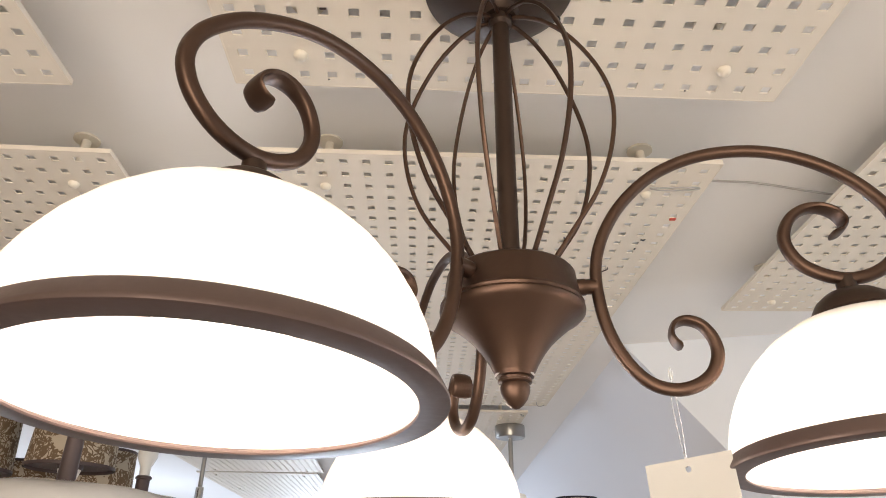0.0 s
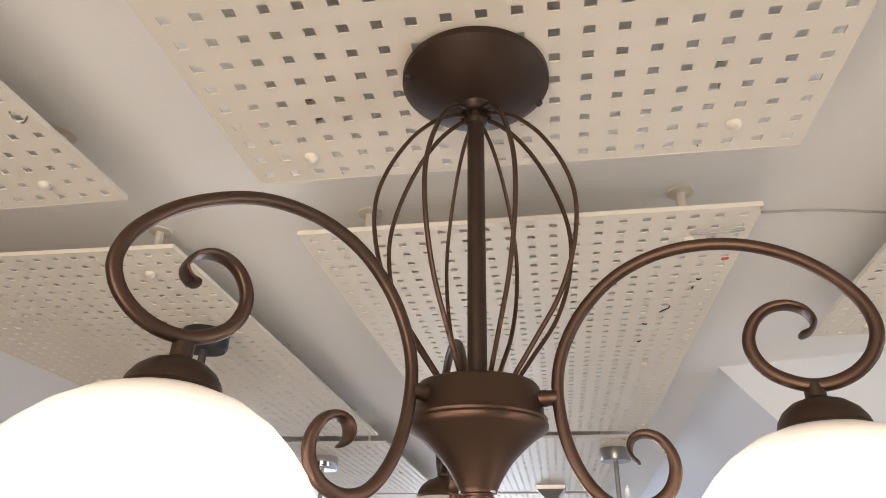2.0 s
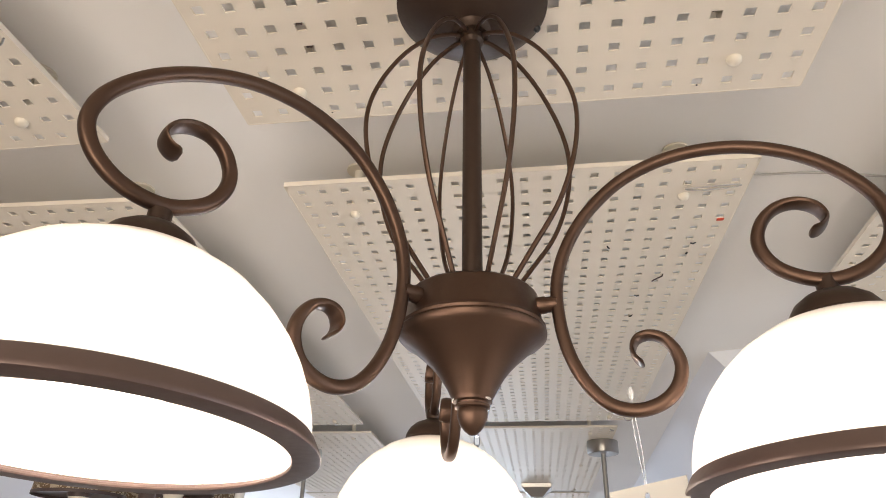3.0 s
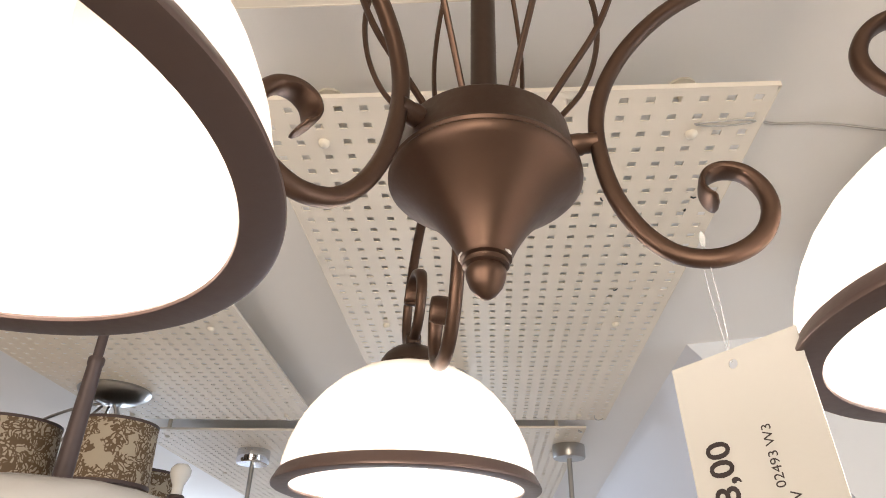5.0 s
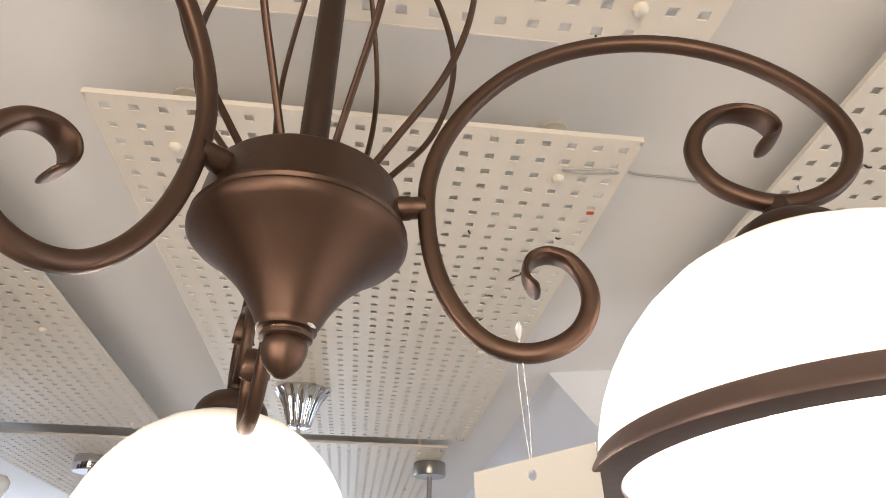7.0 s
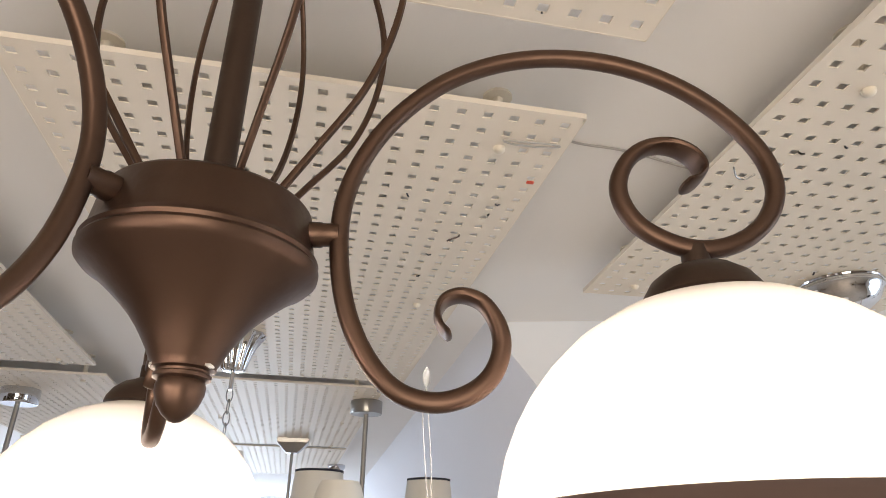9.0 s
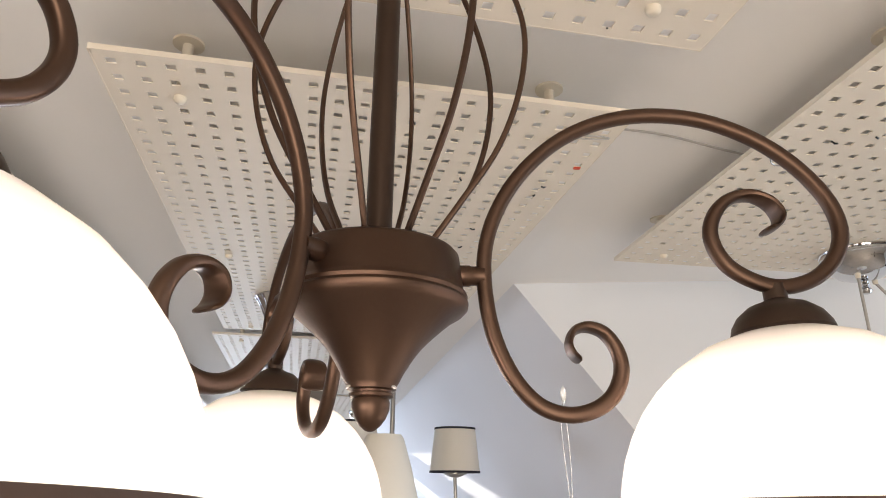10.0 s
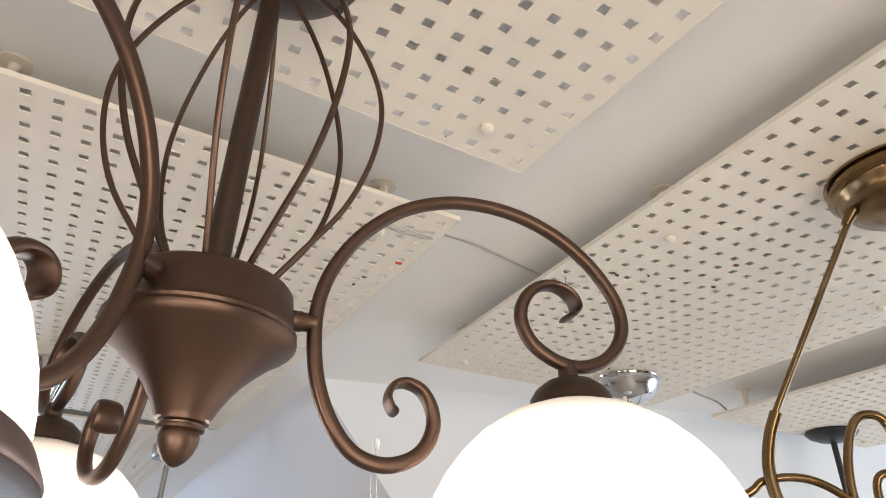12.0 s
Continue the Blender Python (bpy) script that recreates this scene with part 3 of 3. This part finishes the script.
for k, az in enumerate((134, 280, 40)):
    a = radians(az)
    u, side = Vector((math.cos(a), math.sin(a), 0)), Vector((-math.sin(a), math.cos(a), 0))
    shift = Vector((0.028, -0.0186, 0)) if k == 0 else Vector((0.023, -0.012, 0))
    inward = 0.030 if k == 0 else 0.0
    at = lambda r, z, o=0.0: shift + u * (r - inward * min(1.0, max(0.0, (r - 0.08) / 0.1))) + side * o + Vector((0, 0, z))
    rod = part("rod", tube([at(0.062, 2.443), at(0.213, 2.228)], 0.0030, 12), BRASS, brass)
    part("ferrule", sweep([at(0.058, 2.448), at(0.074, 2.424)], None, lambda f: 0.0075 - 0.0032 * f, lambda f: 0.0075 - 0.0032 * f, 14), BRASS, rod)
    part("arm", sweep(glide([at(0.210, 2.232), at(0.219, 2.212), at(0.2255, 2.188), at(0.2265, 2.168), at(0.2240, 2.148), at(0.2200, 2.126)], 6), None, 0.0054, 0.0054, 14), BRASS, brass)
    cup = part("cup", lathe([(0.0, 0.024), (0.009, 0.023), (0.019, 0.016), (0.0245, 0.004), (0.0255, -0.010), (0.021, -0.014), (0.0, -0.014)], 32), BRASS, brass, "round brass lamp cup")
    cup.location = at(0.219, 2.106)
    part("hoop", tube(glide([at(0.352, 2.035), at(0.345, 2.074), at(0.320, 2.112), at(0.285, 2.142), at(0.246, 2.161, -0.004), at(0.232, 2.171, -0.006), at(0.204, 2.1735, -0.008), at(0.177, 2.164, -0.010), at(0.120, 2.132, -0.010), at(0.03, 2.085)], 8), 0.0036, 12), BRASS, brass)
    if k == 0:
        middle, across = Vector(RING) - brass.location, Vector((0.889, -0.457, 0.0))
    else:
        middle, across = at(0.160, 2.152, 0.050), side
    ring_pts = [middle + across * (0.024 * math.copysign(abs(math.cos(t)) ** 0.75, math.cos(t)) + 0.010 * math.sin(t)) + Vector((0, 0, 0.050 * math.sin(t))) for t in [0.3 + 2 * math.pi * i / 40 for i in range(41)]]
    part("scroll", tube(ring_pts, 0.0042, 12), BRASS, brass)
part("stem", lathe([(0.0, 2.10), (0.010, 2.098), (0.016, 2.085), (0.010, 2.060), (0.006, 2.03), (0.0, 2.02)], 24), BRASS, brass)

# ---- chrome canopy pendant ----
chrome = thing("chrome_pendant", "polished chrome ceiling cup with two hanging cables", "pendant lamp", (0.944, 1.093, 0))
dome = [(0.0, 0.0), (0.072, 0.0), (0.0745, 0.002), (0.0735, 0.005), (0.0715, 0.006), (0.0715, 0.010), (0.0735, 0.0115), (0.0735, 0.014), (0.0705, 0.016), (0.0665, 0.026), (0.058, 0.040), (0.044, 0.052), (0.025, 0.060),
        (0.007, 0.064), (0.0055, 0.068), (0.0085, 0.071), (0.0055, 0.075), (0.009, 0.080), (0.010, 0.085), (0.007, 0.091), (0.0, 0.093)]
part("canopy", lathe([(0.87 * r, PZ - 0.0003 - 0.80 * d) for r, d in dome], 48), CHROME, chrome, "domed chrome canopy with a beaded tip")
for dx, dy in ((-0.026, -0.016), (0.029, 0.009)):
    part("gland", lathe([(0.0, -0.052), (0.0040, -0.052), (0.0050, -0.040), (0.0045, -0.034), (0.0, -0.034)], 14, None, (dx, dy, PZ)), CAPM, chrome, "clear plastic cable gland")
    lean = 0.0 if dx < 0 else 0.30
    part("cable", tube([(dx, dy, PZ - 0.05), (dx + lean * 0.6, dy - lean * 0.35, 2.1), (dx + lean, dy - lean * 0.6, 1.75)], 0.0024, 10), WIREM, chrome)
part("shade", lathe([(0.02, 1.76), (0.06, 1.74), (0.12, 1.68), (0.15, 1.60), (0.148, 1.60), (0.118, 1.678), (0.02, 1.757)], 40), MILK, chrome)

# ---- black lamp on the far board ----
black = thing("black_pendant", "black metal pendant lamp with a flat canopy", "pendant lamp", (1.634, 1.14, 0))
part("canopy", lathe([(0.0, PZ - 0.0003), (0.058, PZ - 0.0003), (0.060, PZ - 0.004), (0.052, PZ - 0.014), (0.030, PZ - 0.024), (0.0, PZ - 0.028)], 40), BLACK, black)
part("rod", tube([(0, 0, PZ - 0.02), (0, 0, 2.05)], 0.0065, 12), BLACK, black)
part("arm", tube(glide([(0, 0, 2.10), (-0.06, -0.05, 2.15), (-0.16, -0.12, 2.14), (-0.22, -0.16, 2.08)], 6), 0.006, 10), BLACK, black)
part("shade", lathe([(0.012, 2.09), (0.03, 2.075), (0.05, 2.03), (0.048, 2.03), (0.028, 2.073), (0.010, 2.087)], 32, None, (-0.22, -0.16, 0)), BLACK, black)


# ---- cream shades with black trim ----
def trimmed_shade(parent, place, r0, r1, high):
    x, y, z = place
    sh = part("shade", lathe([(r0, z), (r1, z + high), (r1 - 0.0015, z + high), (r0 - 0.0015, z)], 40, None, (x, y, 0)), FABRIC, parent, "cream fabric shade")
    part("trim", lathe([(r0 + 0.0010, z - 0.0005), (r0 + 0.0008, z + 0.0055), (r0 - 0.002, z + 0.0055), (r0 - 0.002, z - 0.0005)], 40, None, (x, y, 0)), BLUETRIM, sh, "dark blue-black edging")
    part("trim", lathe([(r1 + 0.0014, z + high - 0.0055), (r1 + 0.0010, z + high + 0.0005), (r1 - 0.002, z + high + 0.0005), (r1 - 0.002, z + high - 0.0055)], 40, None, (x, y, 0)), BLUETRIM, sh, "dark blue-black edging")
    return sh


steel = thing("shaded_chandelier", "steel rod chandelier with black-edged cream fabric shades", "chandelier", (0.244, 2.245, 0))
part("canopy", lathe([(0.0, PZ - 0.0003), (0.047, PZ - 0.0003), (0.048, PZ - 0.003), (0.048, PZ - 0.036), (0.046, PZ - 0.039), (0.0, PZ - 0.039)], 40), STEEL, steel, "satin steel drum canopy")
part("rod", tube([(0, 0, PZ - 0.036), (0, 0, 1.95)], 0.0075, 14), STEEL, steel)
part("body", lathe([(0.0, 1.97), (0.022, 1.965), (0.028, 1.93), (0.020, 1.89), (0.0, 1.88)], 32), STEEL, steel)
for x, y in ((0.188, -0.050), (-0.124, -0.200)):
    part("arm", tube(glide([(x * 0.06, y * 0.06, 1.93), (x * 0.4, y * 0.4, 1.89), (x * 0.8, y * 0.8, 1.92), (x, y, 2.00), (x, y, 2.109)], 7), 0.0055, 12), STEEL, steel)
    part("cup", lathe([(0.0, 2.106), (0.012, 2.107), (0.036, 2.117), (0.036, 2.120), (0.0, 2.122)], 24, None, (x, y, 0)), STEEL, steel)
    trimmed_shade(steel, (x, y, 2.120), 0.0755, 0.0615, 0.130)

# ---- floor lamp with a cone shade ----
cone = thing("floor_lamp", "floor lamp with a tall cream cone shade", "floor lamp", (0.160, 1.50, 0))
part("base", lathe([(0.0, 0.03), (0.12, 0.025), (0.13, 0.012), (0.13, 0.0), (0.0, 0.0)], 40), STEEL, cone)
part("pole", tube([(0, 0, 0.02), (0, 0, 1.98)], 0.009, 12), STEEL, cone)
part("shade", lathe([(0.090, 1.95), (0.074, 2.04), (0.056, 2.115), (0.039, 2.171), (0.034, 2.179), (0.0, 2.180), (0.0, 2.178), (0.033, 2.177), (0.037, 2.170), (0.054, 2.115), (0.0725, 2.04), (0.0885, 1.95)], 48), FABRIC, cone, "cream fabric cone shade")

# ---- bell pendant on a chain ----
bell = thing("chain_pendant", "fluted chrome bell canopy with a chain and a pale shade", "pendant lamp", (-0.072, 1.60, 0))
bm = bmesh.new()
rings = []
for r, z in ((0.002, 0.0), (0.056, 0.0), (0.058, -0.004), (0.050, -0.010), (0.042, -0.022), (0.034, -0.040), (0.028, -0.060), (0.024, -0.076), (0.020, -0.079), (0.004, -0.080)):
    rings.append([bm.verts.new(((r * (1 + (0.07 * math.cos(14 * a) if 0.02 < r < 0.055 else 0))) * math.cos(a), (r * (1 + (0.07 * math.cos(14 * a) if 0.02 < r < 0.055 else 0))) * math.sin(a), PZ + z)) for a in [2 * math.pi * i / 112 for i in range(112)]])
for a, b in zip(rings, rings[1:]):
    for i in range(112):
        bm.faces.new((a[i], b[i], b[(i + 1) % 112], a[(i + 1) % 112]))
part("canopy", bm, CHROME, bell, "fluted chrome bell canopy")
part("neck", tube([(0, 0, PZ - 0.078), (0, 0, PZ - 0.118)], 0.0045, 12), CHROME, bell)
for k in range(5):
    ring_pts = [Vector((0.0065 * math.cos(t), 0, 0.0145 * math.sin(t))) for t in [2 * math.pi * i / 20 for i in range(21)]]
    lk = part("link", tube(ring_pts, 0.0013, 8), STEEL, bell)
    lk.location = (0, 0, PZ - 0.128 - 0.0235 * k)
    lk.rotation_euler = (0, 0, radians(25 + 90 * k))
part("shade", lathe([(0.040, 2.235), (0.042, 2.238), (0.060, 2.10), (0.085, 1.98), (0.083, 1.98), (0.058, 2.10)], 40), FABRIC, bell, "pale fabric shade")

# ---- wedge canopy lamp ----
wedge = thing("wedge_pendant", "brown wedge canopy with a thin rod", "pendant lamp", (0.0, 3.11, 0))
bm = bmesh.new()
vs = [bm.verts.new(p) for p in ((-0.065, -0.05, PZ), (0.065, -0.05, PZ), (0.065, 0.05, PZ), (-0.065, 0.05, PZ), (-0.062, -0.048, PZ - 0.016), (0.062, -0.048, PZ - 0.016), (0.062, 0.048, PZ - 0.016), (-0.062, 0.048, PZ - 0.016), (-0.022, -0.02, PZ - 0.055), (0.022, -0.02, PZ - 0.055), (0.022, 0.02, PZ - 0.055), (-0.022, 0.02, PZ - 0.055))]
for o in (0, 4):
    for i in range(4):
        j = (i + 1) % 4
        bm.faces.new((vs[o + i], vs[o + j], vs[o + 4 + j], vs[o + 4 + i]))
bm.faces.new(vs[8:][::-1])
part("canopy", bm, STEEL, wedge, "tapered metal canopy", smooth=False)
part("rod", tube([(0, 0, PZ - 0.05), (0, 0, 2.05)], 0.006, 12), STEEL, wedge)
part("shade", lathe([(0.03, 2.06), (0.11, 2.03), (0.14, 1.93), (0.138, 1.93), (0.108, 2.027), (0.03, 2.057)], 36), MILK, wedge)

# ---- far chrome rose ----
rose = thing("chrome_pendant", "small domed chrome ceiling cup far down the shop", "pendant lamp", (0.205, 4.00, 0))
part("canopy", lathe([(0.0, PZ - 0.0003), (0.046, PZ - 0.0003), (0.048, PZ - 0.004), (0.047, PZ - 0.012), (0.042, PZ - 0.026), (0.032, PZ - 0.038), (0.016, PZ - 0.046), (0.0, PZ - 0.048)], 32), CHROME, rose, "domed chrome canopy")
part("cable", tube([(0, 0, PZ - 0.045), (0, 0, 2.30), (0, 0, 2.06)], 0.003, 8), WIREM, rose)
part("shade", lathe([(0.012, 2.075), (0.04, 2.06), (0.09, 1.99), (0.11, 1.90), (0.108, 1.90), (0.088, 1.988), (0.012, 2.072)], 32), MILK, rose)

# ---- telescopic chrome pendant ----
tele = thing("telescopic_pendant", "chrome pendant with a telescopic rod and dark lamp cups", "pendant lamp", (-0.750, 2.30, 0))
part("canopy", lathe([(0.0, PZ - 0.0003), (0.051, PZ - 0.0003), (0.052, PZ - 0.003), (0.052, PZ - 0.040), (0.049, PZ - 0.044), (0.0, PZ - 0.044)], 40), CHROME, tele, "chrome drum canopy")
part("rod", tube([(0, 0, PZ - 0.04), (0, 0, 2.28)], 0.0068, 12), STEEL, tele)
part("sleeve", lathe([(0.0, 2.285), (0.012, 2.284), (0.0125, 2.28), (0.0125, 1.95), (0.0, 1.95)], 20), CHROME, tele, "wider chrome sleeve")
for k, (dx, dy, dz) in enumerate(((-0.10, -0.06, 2.13), (0.09, -0.05, 2.16), (0.12, 0.05, 2.10), (-0.07, 0.09, 2.17))):
    part("arm", tube([(0, 0, dz - 0.03), (dx, dy, dz)], 0.006, 10), BLACK, tele)
    part("cup", lathe([(0.0, 0.022), (0.016, 0.020), (0.024, 0.0), (0.022, -0.018), (0.0, -0.020)], 20, None, (dx, dy, dz)), BLACK, tele, "dark lamp cup")
    part("pendalogue", lathe([(0.0, -0.020), (0.006, -0.030), (0.009, -0.044), (0.0, -0.056)], 10, None, (dx, dy, dz)), CHROME, tele)
part("dish", lathe([(0.0, 2.045), (0.15, 2.05), (0.165, 2.06), (0.165, 2.052), (0.15, 2.043), (0.0, 2.037)], 48), MILK, tele, "pale glass dish")


# ---- floral drum shades ----
def floral_material():
    m = node_mat("floral_fabric", (0.44, 0.37, 0.28), 0.9, 0.0, 0.06, 20, 500, 0.15)
    nt = m.node_tree
    b = nt.nodes["Principled BSDF"]
    src = b.inputs["Base Color"].links[0].from_socket
    tc = nt.nodes.new("ShaderNodeTexCoord")
    warp = nt.nodes.new("ShaderNodeTexNoise")
    warp.inputs["Scale"].default_value = 26
    add = nt.nodes.new("ShaderNodeMixRGB")
    add.blend_type, add.inputs[0].default_value = "LINEAR_LIGHT", 0.035
    nt.links.new(tc.outputs["Object"], warp.inputs["Vector"])
    nt.links.new(tc.outputs["Object"], add.inputs[1])
    nt.links.new(warp.outputs["Color"], add.inputs[2])
    vo = nt.nodes.new("ShaderNodeTexVoronoi")
    vo.feature, vo.inputs["Scale"].default_value = "DISTANCE_TO_EDGE", 88
    vc = nt.nodes.new("ShaderNodeTexVoronoi")
    vc.inputs["Scale"].default_value = 24
    for v in (vo, vc):
        nt.links.new(add.outputs[0], v.inputs["Vector"])
    lt = nt.nodes.new("ShaderNodeMath")
    lt.operation, lt.inputs[1].default_value = "LESS_THAN", 0.17
    nt.links.new(vo.outputs["Distance"], lt.inputs[0])
    near = nt.nodes.new("ShaderNodeMath")
    near.operation, near.inputs[1].default_value = "LESS_THAN", 0.66
    nt.links.new(vc.outputs["Distance"], near.inputs[0])
    both = nt.nodes.new("ShaderNodeMath")
    both.operation = "MULTIPLY"
    nt.links.new(lt.outputs[0], both.inputs[0])
    nt.links.new(near.outputs[0], both.inputs[1])
    mx = nt.nodes.new("ShaderNodeMix")
    mx.data_type = "RGBA"
    mx.inputs[7].default_value = (0.15, 0.10, 0.06, 1)
    nt.links.new(both.outputs[0], mx.inputs[0])
    nt.links.new(src, mx.inputs[6])
    nt.links.new(mx.outputs[2], b.inputs["Base Color"])
    return m


FLORAL = floral_material()
floral = thing("floral_chandelier", "satin metal plate lamp with floral patterned drum shades", "chandelier", (-0.880, 1.68, 0))
bm = lathe([(0.0, PZ - 0.0003), (0.082, PZ - 0.0003), (0.085, PZ - 0.006), (0.080, PZ - 0.014), (0.055, PZ - 0.028), (0.020, PZ - 0.036), (0.0, PZ - 0.037)], 48)
part("ceiling_plate", bm, STEEL, floral, "domed satin metal ceiling plate")
for x, y, z, r, h in ((0.020, 0.02, 2.252, 0.098, 0.140), (-0.245, 0.02, 2.245, 0.112, 0.150), (-0.050, 0.30, 2.195, 0.098, 0.140), (-0.29, 0.36, 2.17, 0.098, 0.140), (-0.42, 0.28, 2.20, 0.105, 0.150)):
    part("cord", tube(glide([(x * 0.1, y * 0.1, PZ - 0.032), (x * 0.5, y * 0.5, z + h + 0.030), (x * 0.85, y * 0.85, z + h - 0.01), (x, y, z + 0.055)], 6), 0.0035, 8), STEEL, floral)
    sh = part("shade", lathe([(r, z), (r * 0.93, z + h), (r * 0.93 - 0.0015, z + h), (r - 0.0015, z)], 48, None, (x, y, 0)), FLORAL, floral, "floral patterned drum shade")
    for q, zz in ((r, z), (r * 0.93, z + h)):
        part("trim", lathe([(q + 0.0013, zz - 0.003), (q + 0.0013, zz + 0.004), (q - 0.003, zz + 0.004), (q - 0.003, zz - 0.003)], 48, None, (x, y, 0)), DARKROD, sh, "dark brown edging")
    part("fitter", lathe([(r * 0.98, z + 0.004), (0.030, z + 0.006), (0.028, z - 0.004), (0.022, z - 0.004), (0.022, z + 0.010), (r * 0.98, z + 0.0075)], 40, None, (x, y, 0)), DARKROD, sh, "brown fitter plate")
    part("socket", lathe([(0.0, z + 0.06), (0.019, z + 0.06), (0.020, z + 0.01), (0.026, z - 0.002), (0.020, z - 0.024), (0.0, z - 0.026)], 24, None, (x, y, 0)), CAPM, sh, "pale lamp socket")
gx, gy = 0.200, 0.02
part("globe", lathe([(0.0, 2.305), (0.014, 2.302), (0.0225, 2.292), (0.0230, 2.279), (0.0175, 2.266), (0.0125, 2.256), (0.0115, 2.236), (0.0, 2.234)], 28, None, (gx, gy, 0)), MILK, floral, "small white globe bulb")
part("globe_socket", lathe([(0.0, 2.235), (0.016, 2.235), (0.0185, 2.232), (0.0185, 2.229), (0.015, 2.226), (0.015, 2.200), (0.0, 2.199)], 24, None, (gx, gy, 0)), DARKROD, floral, "brown lamp socket")
part("arm", tube(glide([(gx, gy, 2.203), (gx, gy, 2.15), (0.18, gy, 2.10), (0.07, gy, 2.12), (0.02, 0.02, 2.235)], 6), 0.006, 10), DARKROD, floral)

# ---- bowl lamp on a dark rod ----
bowl = thing("bowl_pendant", "white glass bowl in clear film on a dark telescopic rod", "pendant lamp", (-0.505, 1.035, 0))
part("canopy", lathe([(0.0, PZ - 0.0003), (0.040, PZ - 0.0003), (0.041, PZ - 0.003), (0.041, PZ - 0.030), (0.038, PZ - 0.034), (0.0, PZ - 0.034)], 40), BLACK, bowl, "black drum canopy")
part("rod", lathe([(0.0068, PZ - 0.02), (0.0068, 2.300)], 20), DARKROD, bowl)
part("sleeve", lathe([(0.0, 2.308), (0.0100, 2.308), (0.0112, 2.306), (0.0112, 2.298), (0.0100, 2.295), (0.0125, 2.14), (0.0150, 2.09), (0.0, 2.088)], 20), DARKROD, bowl, "wider dark rod sleeve")
bm = lathe([(0.0, 2.128), (0.05, 2.129), (0.11, 2.127), (0.150, 2.120), (0.166, 2.110), (0.172, 2.095), (0.170, 2.070), (0.150, 2.030), (0.100, 1.995), (0.0, 1.985)], 64)
for v in bm.verts:
    n = noise.noise(v.co * 22)
    v.co.z += 0.0016 * n
    v.co *= 1 + 0.0008 * n
part("bowl", bm, FILM, bowl, "white glass bowl wrapped in film")
